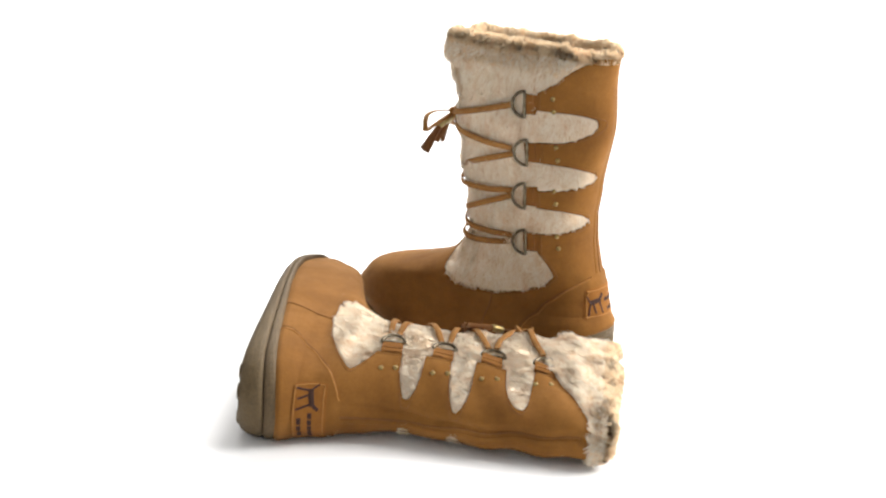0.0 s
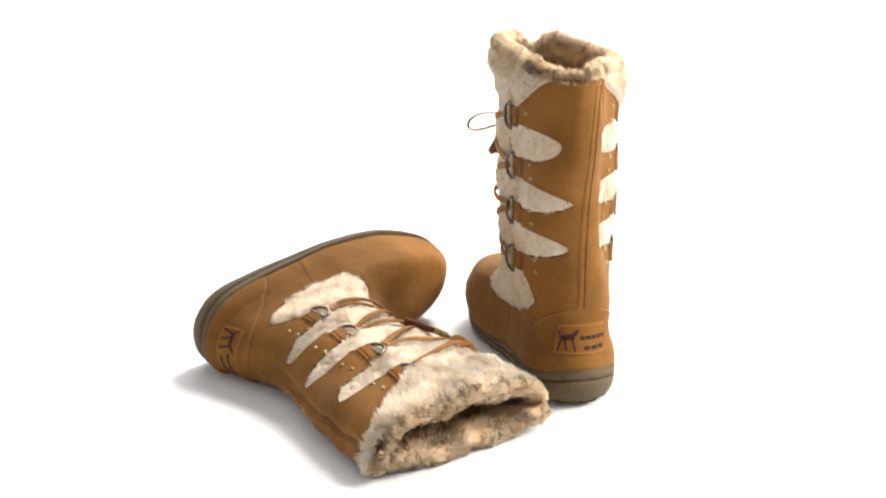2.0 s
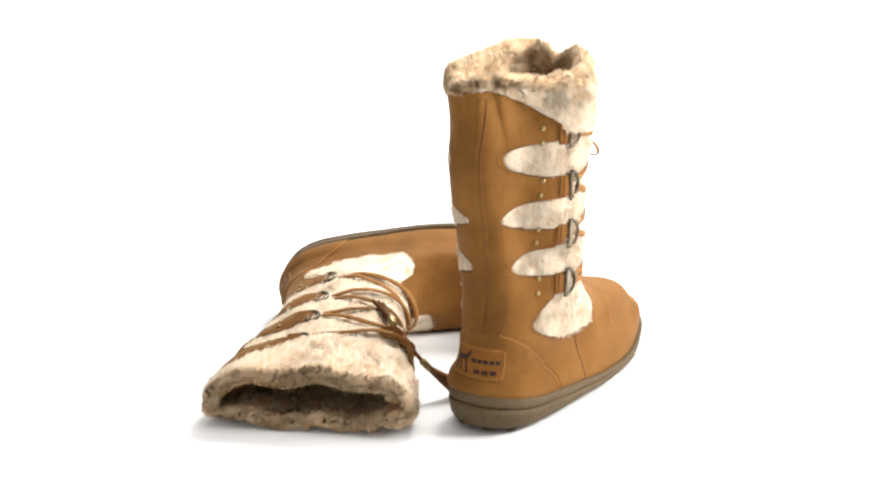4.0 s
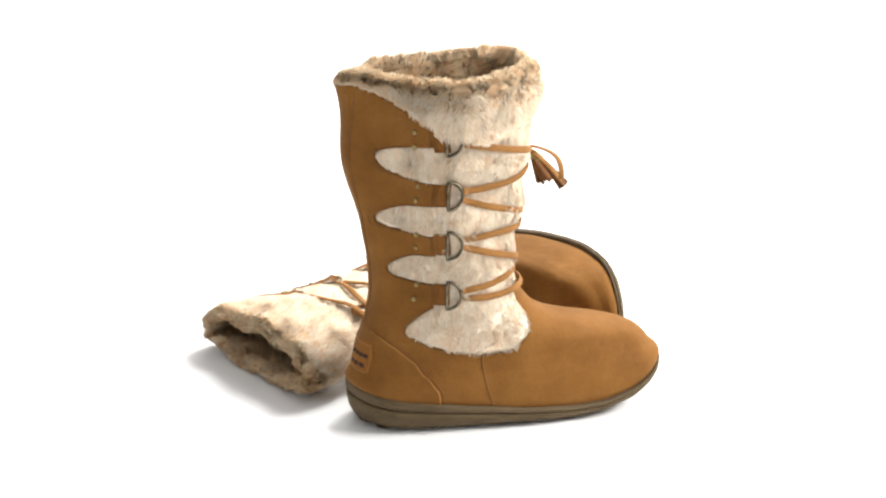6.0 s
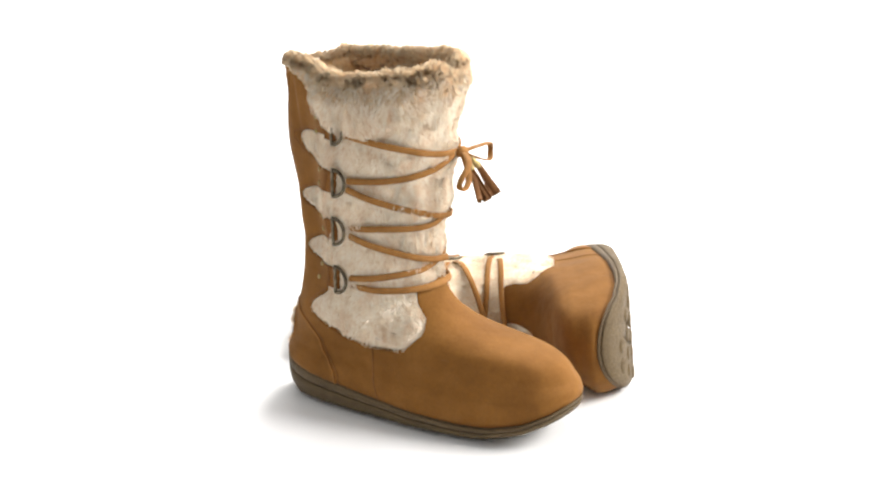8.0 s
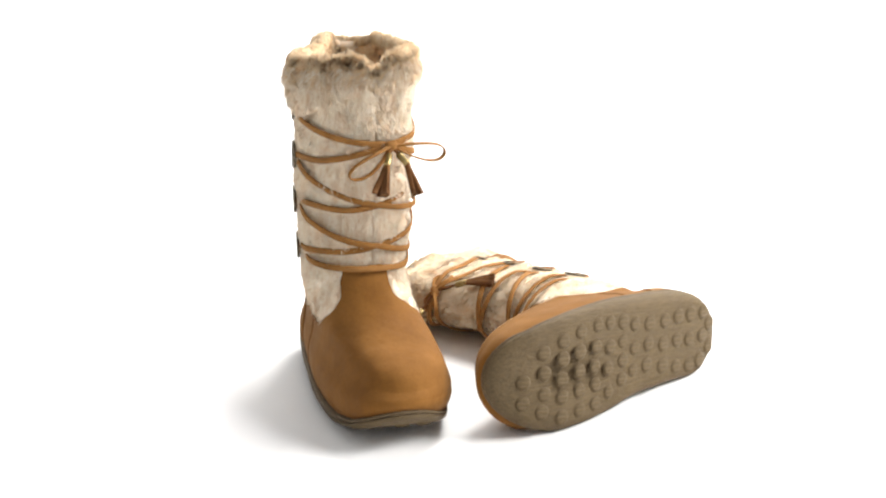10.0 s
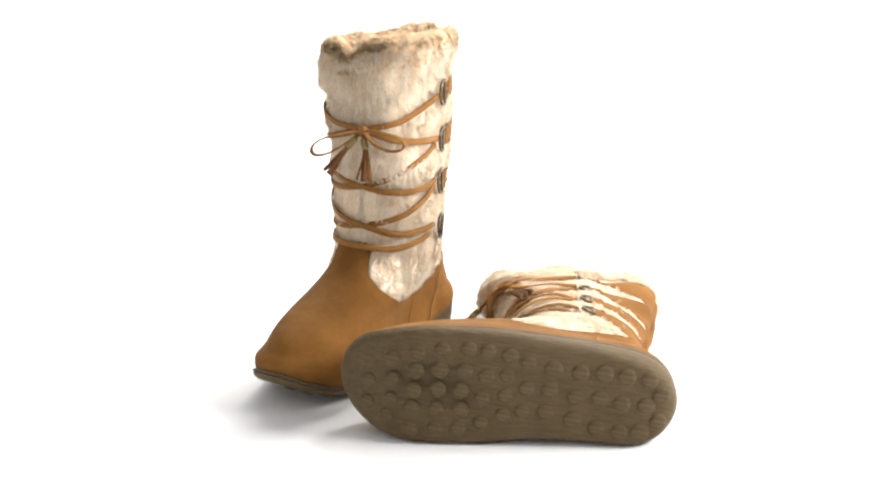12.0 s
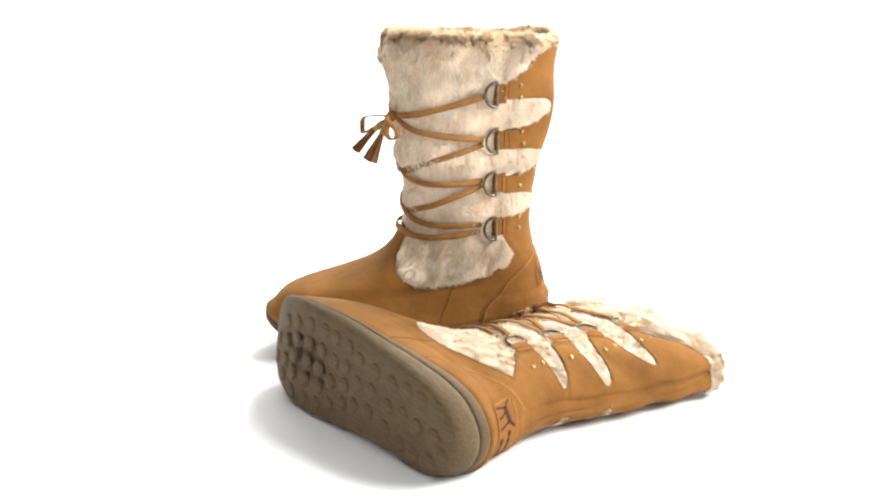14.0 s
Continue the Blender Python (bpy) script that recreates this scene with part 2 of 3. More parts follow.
        return mesh_object(name, v, faces, mat, parent, label, smooth, normals)

    def sheet(self, name, zs, lo, hi, cols, off, thick, mat, parent, label="", foot_edge=False):
        """A sheet of leather on the surface between the angles lo and hi of each row, with a rounded edge that turns in."""
        zs = np.asarray(zs, float)
        t = np.linspace(0, 1, cols)
        a = lo[:, None] + (hi - lo)[:, None] * t[None]
        z = np.repeat(zs[:, None], cols, 1)
        lift = np.full(z.shape, off + thick)
        lift[:, 0] = lift[:, -1] = off + thick * 0.55
        lift[-1] = off + thick * 0.55
        if foot_edge:
            lift[0] = off + thick * 0.55
        top = self.on(z, a, lift)
        low = self.on(z, a, np.full(z.shape, off - 0.002))
        rows = len(zs)
        verts = list(top.reshape(-1, 3))
        faces = grid_faces(rows, cols)
        loop = [(r, 0) for r in range(rows - 1, 0, -1)] + [(0, c) for c in range(cols - 1)] + [(r, cols - 1) for r in range(rows - 1)] + [(rows - 1, c) for c in range(cols - 1, 0, -1)]
        base = len(verts)
        for r, c in loop:
            verts.append(low[r, c])
        n = len(loop)
        for i in range(n):
            j = (i + 1) % n
            (r, c), (r2, c2) = loop[i], loop[j]
            faces.append((r2 * cols + c2, r * cols + c, base + i, base + j))
        nrm = self.normal(z, a)
        nrm = np.concatenate([nrm.reshape(-1, 3), [nrm[r, c] for r, c in loop]])
        return self.mesh(name, verts, faces, mat, parent, label, normals=nrm)


# ---- the pattern cut into the suede ----
STRAP_X = -0.012
FINGERS = ((0.235, 0.009, 0.021, -0.057), (0.183, 0.013, 0.013, -0.055), (0.140, 0.014, 0.011, -0.046))


def suede_edge(z, share=1.0, narrow=1.0, inner=False):
    """How far forward the suede of the shaft reaches at height z; share, narrow: how long and wide the cuts are."""
    rise, tip_x, tip_z = np.where(inner, 0.033, 0.028), np.where(inner, 0.015, 0.021), np.where(inner, 0.0885, 0.0915)
    x = np.full_like(z, STRAP_X)
    for zc, up, down, tip in FINGERS:
        tip = STRAP_X + (tip - STRAP_X) * share
        q = np.where(z > zc, (z - zc) / up, (zc - z) / down) / narrow
        x = np.where(q < 1, STRAP_X + (tip - STRAP_X) * (1 - np.clip(q, 0, 1) ** 2.3) ** 0.46, x)
    x = np.where(z > 0.259, STRAP_X - 0.052 * np.clip((z - 0.260) / rise, 0, 1.5) ** 0.9, x)
    low = 0.03 - (0.03 - STRAP_X + tip_x) * np.clip(1 - np.clip((tip_z - z) / (tip_z - 0.065), 0, 1) ** 1.5, 0, 1) ** 0.70
    mid = STRAP_X - tip_x * np.clip(1 - np.clip((z - tip_z) / (0.110 - tip_z), 0, 1) ** 1.2, 0, 1) ** 0.8
    return np.where(z < tip_z, low, np.where(z < 0.110, mid, x))


def vamp_edge(z, outer=False):
    """How far back the tongue of the vamp reaches at height z, on its outer or inner side."""
    return np.where(outer, -0.011, 0.0) * np.clip((z - 0.064) / 0.01, 0, 1) * np.clip((0.135 - z) / 0.03, 0.4, 1) + smooth_interp(z, [0.064, 0.0645, 0.0665, 0.070, 0.075, 0.082, 0.09, 0.1, 0.117], [0.03, 0.043, 0.060, 0.0725, 0.0820, 0.0872, 0.0860, 0.0795, 0.0690])


def rim_height(a):
    """The height of the fur rim round the opening, with the notch of its front seam."""
    a = (a + np.pi) % (2 * np.pi) - np.pi
    return 0.2925 + 0.0012 * np.sin(2 * a + 0.6) + 0.001 * np.sin(5 * a) - 0.010 * np.exp(-(a / 0.16) ** 2) + 0.003 * np.cos(a) - 0.005 * np.sin(a) + 0.003 * np.exp(-((a + 0.5) / 0.3) ** 2) - 0.005 * np.exp(-((a + 2.5) / 0.6) ** 2) + 0.0055 * np.exp(-((a - 2.5) / 0.6) ** 2)


def fur_lift(z, a):
    """How far the fur's backing stands off: it is thick in the cuff."""
    a = (a + np.pi) % (2 * np.pi) - np.pi
    fold = np.where(a > 0, np.interp(a, [0, 0.5, 1.3, 1.8, 2.8], [0.277, 0.268, 0.243, 0.252, 0.286]), np.interp(-a, [0, 1.5, 2.8], [0.277, 0.272, 0.286]))
    top, thick = rim_height(a), np.clip((a + 0.25) / 0.6, 0, 1)
    a = np.abs(a)
    puff = 0.0019 * (1 - np.cos(2 * np.pi * (z - 0.122) / 0.0425)) * ((z > 0.122) & (z < 0.2495)) * np.clip((1.9 - a) / 0.5, 0, 1)
    return 0.001 + puff + (0.0045 + 0.0023 * thick) * np.clip((2.7 - a) / 0.9, 0.3, 1) * np.clip((z - fold) / (0.012 - 0.0085 * thick), 0, 1) * np.clip((top - z) / 0.014 + 0.35, 0, 1)


def in_fur(form, z, a):
    """Whether the fur shows at that place."""
    a = (a + np.pi) % (2 * np.pi) - np.pi
    back = form.angle(z, suede_edge(z, np.where(a < 0, form.low_share, 1.0), form.narrow, a < 0))
    front = np.where(z < 0.117, form.angle(z, vamp_edge(z, a > 0)), 0)
    a = np.abs(a)
    return (z > 0.066) & (a < back - 0.01) & (a > front + 0.01) | (z > np.interp(a, [1.8, 2.6], [0.285, 0.2905]))


def cuff_surface(form, v, a, sink=0.0):
    """The fur's roots: v from 0 to 1 up the outside to the rim, 1 to 2 over the roll and down the inside. Gives place and normal."""
    top = rim_height(a) + (0.012 if form.lying else 0)
    z = np.where(v <= 1, 0.06 + (top - 0.06) * np.clip(v, 0, 1), top)
    p, n = form.place(z, a), form.normal(z, a)
    n[..., 2] *= 0.3
    n /= np.linalg.norm(n, axis=-1, keepdims=True)
    up = np.array([0, 0, 1.0])
    lift = np.where(in_fur(form, z, a), fur_lift(z, a) * (0.6 if form.lying else 1), 0.0005 - sink)
    r = 0.0055 if not form.lying else 0.0042
    roll = np.clip((v - 1) / 0.25, 0, 1) * np.pi
    deep = np.clip((v - 1.25) / 0.75, 0, 1) * 0.11
    on = p + n * lift[..., None]
    zin = np.clip(top - deep, 0, 0.3199)
    inside = form.place(zin, a) + form.normal(zin, a) * (0.0045 - 2 * r)
    q = p + n * (lift - r)[..., None] + n * (r * np.cos(roll))[..., None] + up * (r * np.sin(roll))[..., None]
    nn = n * np.cos(roll)[..., None] + up * np.sin(roll)[..., None]
    q = np.where((v > 1.25)[..., None], inside, q)
    over = (v > 1)[..., None]
    return np.where(over, q, on), np.where(over, nn, n)


# ---- the boot's pieces ----
def sole_part(form, boot):
    cols = 160
    a = np.linspace(0, 2 * np.pi, cols, endpoint=False)
    c, s = np.cos(a), np.sin(a)
    mid, half = (SOLE_BACK + SOLE_FRONT) / 2, (SOLE_FRONT - SOLE_BACK) / 2
    out, inn = outline(c)

    def ring(grow, level):
        x = mid + (half + grow) * c
        y = np.where(s > 0, out, -inn) * (1 + grow / 0.05) + swing(x)
        lo, hi = np.interp(x, *SOLE_LOW), np.interp(x, *SOLE_TOP)
        return np.stack([x, y, lo + (hi - lo) * level], -1)

    rows = [ring(-0.03, 0.0), ring(-0.016, 0.0), ring(-0.0085, 0.0), ring(-0.005, 0.07), ring(-0.0022, 0.24), ring(-0.0008, 0.45), ring(-0.0006, 0.60), ring(-0.0022, 0.64), ring(-0.004, 0.65)]
    verts = np.concatenate(rows)
    faces = grid_faces(len(rows), cols, True)
    faces.append(tuple(range(cols - 1, -1, -1)))
    sole = form.mesh("outsole", verts, faces, RUBBER, boot, "brown rubber outsole with round studs")
    rows = [ring(-0.006, 0.655), ring(-0.0016, 0.665), ring(-0.0004, 0.72), ring(-0.0003, 0.88), ring(-0.0012, 0.97), ring(-0.004, 1.0), ring(-0.012, 1.0)]
    form.mesh("welt", np.concatenate(rows), grid_faces(len(rows), cols, True), RUBBER_WELT, boot, "lighter rubber welt above a dark groove")
    rows = [ring(-0.0035, 0.60), ring(-0.0026, 0.645), ring(-0.0026, 0.66), ring(-0.0035, 0.70)]
    form.mesh("groove", np.concatenate(rows), grid_faces(len(rows), cols, True), GROOVE, boot, "dark groove line round the sole")
    rows = [ring(-0.0062, 0.985), ring(-0.0050, 1.03), ring(-0.0046, 1.10), ring(-0.0062, 1.14)]
    form.mesh("seam_cord", np.concatenate(rows), grid_faces(len(rows), cols, True), STITCH, boot, "dark stitched seam above the welt")
    # studs
    sides = 14
    prof = ((1.06, 0.0), (0.98, 0.4), (0.86, 0.75), (0.66, 0.95), (0.4, 1.0), (0.0, 1.0))
    verts = []
    for r, h in prof[:-1]:
        for k in range(sides):
            verts.append((0.0066 * r * np.cos(2 * np.pi * k / sides), 0.0066 * r * np.sin(2 * np.pi * k / sides), -0.0019 * h))
    verts.append((0, 0, -0.0019 * prof[-1][1]))
    faces = [f[::-1] for f in grid_faces(len(prof) - 1, sides, True)]
    b = (len(prof) - 2) * sides
    faces += [(b + (k + 1) % sides, b + k, len(verts) - 1) for k in range(sides)]
    first = None
    rng = random.Random(4)
    columns = ((0.181, (-0.004, -0.022)), (0.162, (0.017, 0.0, -0.017, -0.033)), (0.143, (0.025, 0.009, -0.007, -0.023, -0.040)),
               (0.123, (0.029, 0.012, -0.005, -0.022, -0.039)), (0.104, (0.031, 0.013, -0.004, -0.021, -0.037)), (0.087, (0.030, 0.010, -0.009, -0.030)),
               (0.069, (0.028, 0.011, -0.006, -0.023)), (0.053, (0.025, 0.004, -0.016)), (0.034, (0.023, 0.005, -0.014)), (0.012, (0.023, 0.002, -0.018)),
               (-0.007, (0.024, 0.002, -0.022)), (-0.026, (0.024, 0.001, -0.023)), (-0.0445, (0.023, 0.001, -0.021)), (-0.057, (0.011, -0.010)))
    for x, ys in columns:
        for y in ys:
            x2, y2 = x + rng.uniform(-0.0012, 0.0012), y + rng.uniform(-0.0008, 0.0008)
            z = float(np.interp(x2, *SOLE_LOW)) + 0.0002
            if first is None:
                first = form.mesh("stud", verts, faces, RUBBER, sole)
                ob = first
            else:
                ob = new("stud", first.data)
                ob.parent = sole
            tilt = -np.degrees(np.arctan2(np.interp(x2 + 0.004, *SOLE_LOW) - np.interp(x2 - 0.004, *SOLE_LOW), 0.008))
            size = 1.0 + 0.12 * (x < 0.04) + rng.uniform(-0.05, 0.05)
            ob.matrix_local = pose(x2, (y2 + float(swing(x2))) * form.side, z, 0, tilt, 0) @ Matrix.Diagonal((size, size, 1, 1))
    return sole


def strip(form, name, path, mat, parent, width, thick, off, label=""):
    """A ribbon along (z, angle) places on the surface."""
    z, a = np.array([p[0] for p in path]), np.array([p[1] for p in path])
    n = form.normal(z, a)
    c = form.place(z, a) + n * np.asarray(off)[..., None] if np.ndim(off) else form.place(z, a) + n * off
    return ribbon(form, name, c, n, mat, parent, width, thick, label)


def ribbon(form, name, c, n, mat, parent, width, thick, label=""):
    """A flat band with rounded edges along the places c, its face turned to n."""
    c, n = np.asarray(c, float), np.asarray(n, float)
    t = np.gradient(c, axis=0)
    t /= np.maximum(np.linalg.norm(t, axis=1, keepdims=True), 1e-9)
    side = np.cross(t, n)
    side /= np.maximum(np.linalg.norm(side, axis=1, keepdims=True), 1e-9)
    nn = np.cross(side, t)
    w, h = width / 2, thick / 2
    sect = [(-w, -h * 0.3), (-w, h * 0.3), (-w * 0.8, h), (0, h * 1.15), (w * 0.8, h), (w, h * 0.3), (w, -h * 0.3), (w * 0.8, -h), (-w * 0.8, -h)]
    rows = len(c)
    verts = np.stack([c + side * u + nn * v for u, v in sect], 1).reshape(-1, 3)
    k = len(sect)
    faces = grid_faces(rows, k, True) + [tuple(range(k)), tuple((rows - 1) * k + i for i in range(k - 1, -1, -1))]
    return form.mesh(name, verts, faces, mat, parent, label)


def tube(form, name, c, mat, parent, radius, closed=False, label="", sides=10):
    c = np.asarray(c, float)
    rows = len(c)
    t = (np.roll(c, -1, 0) - np.roll(c, 1, 0)) if closed else np.gradient(c, axis=0)
    t /= np.maximum(np.linalg.norm(t, axis=1, keepdims=True), 1e-9)
    ref = np.array([0.3, 0.2, 0.93]) if abs(t[0][2]) < 0.9 else np.array([1.0, 0.2, 0.1])
    out = []
    for i in range(rows):
        u = np.cross(t[i], ref)
        u /= np.linalg.norm(u)
        v = np.cross(t[i], u)
        r = radius if np.ndim(radius) == 0 else radius[i]
        out.append([c[i] + (u * np.cos(q) + v * np.sin(q)) * r for q in np.linspace(0, 2 * np.pi, sides, endpoint=False)])
    verts = np.array(out).reshape(-1, 3)
    faces = grid_faces(rows, sides, True)
    if closed:
        faces += [((rows - 1) * sides + k, (rows - 1) * sides + (k + 1) % sides, (k + 1) % sides, k) for k in range(sides)]
    else:
        faces += [tuple(range(sides - 1, -1, -1)), tuple((rows - 1) * sides + k for k in range(sides))]
    return form.mesh(name, verts, faces, mat, parent, label)


def leather_parts(form, boot):
    # foot: one sheet round the whole last, then the tongue and the shaft above it
    zs = np.concatenate([np.linspace(0, 0.05, 16), np.linspace(0.053, 0.064, 8)])
    a = np.linspace(0, 2 * np.pi, 200, endpoint=False)
    z, aa = np.meshgrid(zs, a, indexing="ij")
    form.mesh("vamp", form.on(z, aa, np.full(z.shape, 0.0022)).reshape(-1, 3), grid_faces(len(zs), 200, True), SUEDE, boot, "smooth tan suede foot", normals=form.normal(z, aa).reshape(-1, 3))
    zs = np.linspace(0.064, 0.119, 60)
    tip = np.where(zs > 0.112, np.sqrt(np.clip(1 - ((zs - 0.112) / 0.0075) ** 2, 0.02, 1)), 1)
    f, g = form.angle(zs, vamp_edge(zs)) * tip, form.angle(zs, vamp_edge(zs, True)) * tip
    form.sheet("tongue", zs, -f, g, 49, 0.0002, 0.002, SUEDE, boot, "tan suede tongue of the vamp")
    zs = np.concatenate([np.linspace(0.064, 0.068, 14), np.linspace(0.0685, 0.291, 775)])
    f = form.angle(zs, np.maximum(suede_edge(zs, 1.0, form.narrow), form.span(zs)[0] + 0.0008))
    g = form.angle(zs, np.maximum(suede_edge(zs, form.low_share, form.narrow, True), form.span(zs)[0] + 0.0008))
    form.sheet("shaft", zs, f, 2 * np.pi - g, 91, 0.0002, 0.002, SUEDE, boot, "tan suede shaft cut into straps over fur")
    # dark stitching just inside the cut edges
    for sign in (1, -1):
        zz = np.linspace(0.068, 0.282, 420)
        e = form.angle(zz, np.maximum(suede_edge(zz, 1.0 if sign > 0 else form.low_share, form.narrow, sign < 0) - 0.0032, form.span(zz)[0] + 0.002))
        strip(form, "stitch_line", list(zip(zz, sign * e)), STITCH, boot, 0.0007, 0.0006, 0.0022, "dark stitching along the cut edge")
        zz = np.linspace(0.0, 0.064, 40)
        e = form.angle(zz, 0.045 - 0.012 * zz / 0.064)
        strip(form, "side_seam", list(zip(zz, sign * e)), STITCH, boot, 0.0011, 0.0012, 0.0022, "dark seam across the foot")
    # heel counter
    zs = np.linspace(0.0, 0.088, 60)
    f = form.angle(zs, np.maximum(np.interp(zs, [0, 0.02, 0.04, 0.06, 0.075, 0.085, 0.088], [0.0, -0.002, -0.010, -0.022, -0.038, -0.053, -0.0545]), form.span(zs)[0] + 0.001))
    counter = form.sheet("heel_counter", zs, f, 2 * np.pi - f, 61, 0.002, 0.0016, SUEDE, boot, "tan suede heel counter with raised edge")
    for sign in (1, -1):
        strip(form, "seam_edge", list(zip(zs[:-1], sign * f[:-1])), PIPING, counter, 0.0016, 0.0014, 0.0028, "paler raw edge")
        strip(form, "seam_stitch", list(zip(zs[:-2], sign * (f[:-2] - 0.035))), STITCH, counter, 0.0008, 0.0008, 0.0022)
    # back seam
    zz = np.linspace(0.086, 0.284, 80)
    drift = (0.15 if form.lying else 0.20) * np.clip((zz - 0.12) / 0.14, 0, 1)
    strip(form, "back_seam", list(zip(zz, np.pi - drift)), STITCH, boot, 0.0012, 0.0016, 0.0022, "dark back seam")
    strip(form, "back_tape", list(zip(zz, np.pi + 0.07 - drift)), SUEDE, boot, 0.005, 0.001, 0.0021, "raised back strip of suede")
    # heel patch with a printed mark
    zs = np.linspace(0.043, 0.077, 24)
    back_a = []
    for q in zs:
        t = np.linspace(0.2, 1.5, 200)
        y = form.place(np.full(200, q), np.pi - t)[:, 1]
        back_a.append(np.interp(0.0225, y, t))
    back_a = np.array(back_a)
    patch = form.sheet("heel_patch", zs, np.pi - back_a, np.pi + back_a, 41, 0.0036, 0.0012, PATCH, boot, "stitched leather heel patch with dark print", foot_edge=True)

    def on_patch(u, v):
        z = zs[0] + (zs[-1] - zs[0]) * v
        return z, np.pi - np.interp(z, zs, back_a) * u * (1 if form.side < 0 else -1)

    frame_pts = [(-0.93, 0.08), (0.93, 0.08), (0.93, 0.92), (-0.93, 0.92), (-0.93, 0.08)]
    for (u0, v0), (u1, v1) in zip(frame_pts[:-1], frame_pts[1:]):
        strip(form, "patch_stitch", [on_patch(u0 + (u1 - u0) * k / 14, v0 + (v1 - v0) * k / 14) for k in range(15)], PIPING, patch, 0.0013, 0.0010, 0.0046)
    bars = [(-0.15, 0.85, 0.62, 0.0034), (0.0, 0.8, 0.36, 0.0034)]
    for u0, u1, v, w in bars:
        n = 5 if v > 0.5 else 3
        for k in range(n):
            s0, s1 = u0 + (u1 - u0) * k / n, u0 + (u1 - u0) * (k + 0.78) / n
            strip(form, "print_mark", [on_patch(s0 + (s1 - s0) * q / 5, v) for q in range(6)], INK, patch, w, 0.0004, 0.0050, "dark brown printed mark")
    for (u0, v0), (u1, v1), w in (((-0.80, 0.60), (-0.34, 0.66), 0.0044), ((-0.76, 0.58), (-0.86, 0.24), 0.0018), ((-0.66, 0.58), (-0.56, 0.30), 0.0018), ((-0.40, 0.62), (-0.26, 0.28), 0.0018), ((-0.80, 0.64), (-0.94, 0.80), 0.0014), ((-0.36, 0.68), (-0.24, 0.80), 0.0030)):
        strip(form, "print_mark", [on_patch(u0 + (u1 - u0) * q / 6, v0 + (v1 - v0) * q / 6) for q in range(7)], INK, patch, w, 0.0004, 0.0050, "dark brown printed mark")


def fastening_parts(form, boot):
    """Straps with rivets and D-rings on both sides, crossed laces and a tied bow with two tassels."""
    for sign in (1, -1):
        for zr in RING_Z:
            rows, cols = np.linspace(zr - 0.0088, zr + 0.0088, 9), 9
            lo, hi = form.angle(rows, np.full(9, 0.0005)), form.angle(rows, np.full(9, -0.0125))
            if sign < 0:
                lo, hi = -hi, -lo
            strap = form.sheet("strap", rows, lo, hi, cols, 0.0022, 0.0022, STRAP, boot, "tan leather strap folded round a metal ring", foot_edge=True)
            strip(form, "strap_stitch", [(q, form.angle(np.array([q]), np.array([-0.0095]))[0] * sign) for q in np.linspace(zr - 0.0078, zr + 0.0078, 7)], STITCH, strap, 0.0008, 0.0007, 0.0046)
            for dz in (0.0062, -0.0056):
                zv = zr + dz
                av = form.angle(np.array([zv]), np.array([-0.0285 + 0.1 * dz]))[0] * sign
                n = form.normal(np.array([zv]), np.array([av]))[0]
                p = form.place(np.array([zv]), np.array([av]))[0] + n * 0.002
                u = np.cross(n, [0, 0, 1.0])
                u /= np.linalg.norm(u)
                w = np.cross(n, u)
                verts, prof, k = [], ((0.0022, 0), (0.0022, 0.0006), (0.0016, 0.0013), (0.0008, 0.0016)), 10
                for r, h in prof:
                    verts += [p + (u * np.cos(q) + w * np.sin(q)) * r + n * h for q in np.linspace(0, 2 * np.pi, k, endpoint=False)]
                faces = grid_faces(4, k, True)
                faces.append(tuple(3 * k + i for i in range(k)))
                form.mesh("rivet", verts, faces, BRASS, boot, "small round brass rivet")
            # D-ring
            n = form.normal(np.array([zr]), np.array([form.angle(np.array([zr]), np.array([0.004]))[0] * sign]))[0]
            n[2] *= 0.4
            n /= np.linalg.norm(n)
            at = form.angle(np.array([zr]), np.array([-0.002]))[0] * sign
            p = form.place(np.array([zr]), np.array([at]))[0] + form.normal(np.array([zr]), np.array([at]))[0] * (0.0035 if form.lying else 0.005)
            up = np.array([0, 0, 1.0]) - n * n[2]
            up /= np.linalg.norm(up)
            fw = np.cross(up, n)
            if fw[0] < 0:
                fw = -fw
            fw = fw + n * 0.12
            q = np.linspace(-np.pi / 2, np.pi / 2, 17)
            ring = 0.85 if form.lying else 1.0
            arc = [p + up * (0.0115 * ring * np.sin(t)) + fw * (0.0118 * ring * np.cos(t)) for t in q]
            bar = [p + up * ((0.0115 - 0.023 * t) * ring) for t in np.linspace(0.08, 0.92, 8)]
            tube(form, "d_ring", arc + bar, DARK_METAL, boot, 0.00135, True, "dark antique metal D-ring")
    # laces
    off = 0.0050 if form.lying else 0.0052

    def end(z, sign):
        return form.angle(np.array([z]), np.array([0.011]))[0] * sign

    def lace(z0, s0, z1, s1, sag, lift=0.0):
        t = np.linspace(0, 1, 40)
        a = end(z0, s0) * (1 - t) + end(z1, s1) * t
        z = z0 * (1 - t) + z1 * t - sag * np.sin(np.pi * t) + 0.0012 * np.sin(9 * t + z0 * 300)
        o = off + lift + 0.0012 * np.sin(7 * t + z1 * 90) - 0.0035 * np.clip(1 - np.minimum(t, 1 - t) / 0.1, 0, 1)
        strip(form, "lace", list(zip(z, a)), LACE, boot, 0.0055, 0.0016, o, "flat tan leather lace")

    z1, z2, z3, z4 = RING_Z
    lace(z4 - 0.003, 1, z4 - 0.003, -1, 0.005)
    lace(z4 + 0.003, 1, z3 - 0.002, -1, 0.009, 0.0004)
    lace(z3 - 0.002, 1, z4 + 0.003, -1, 0.009, 0.0018)
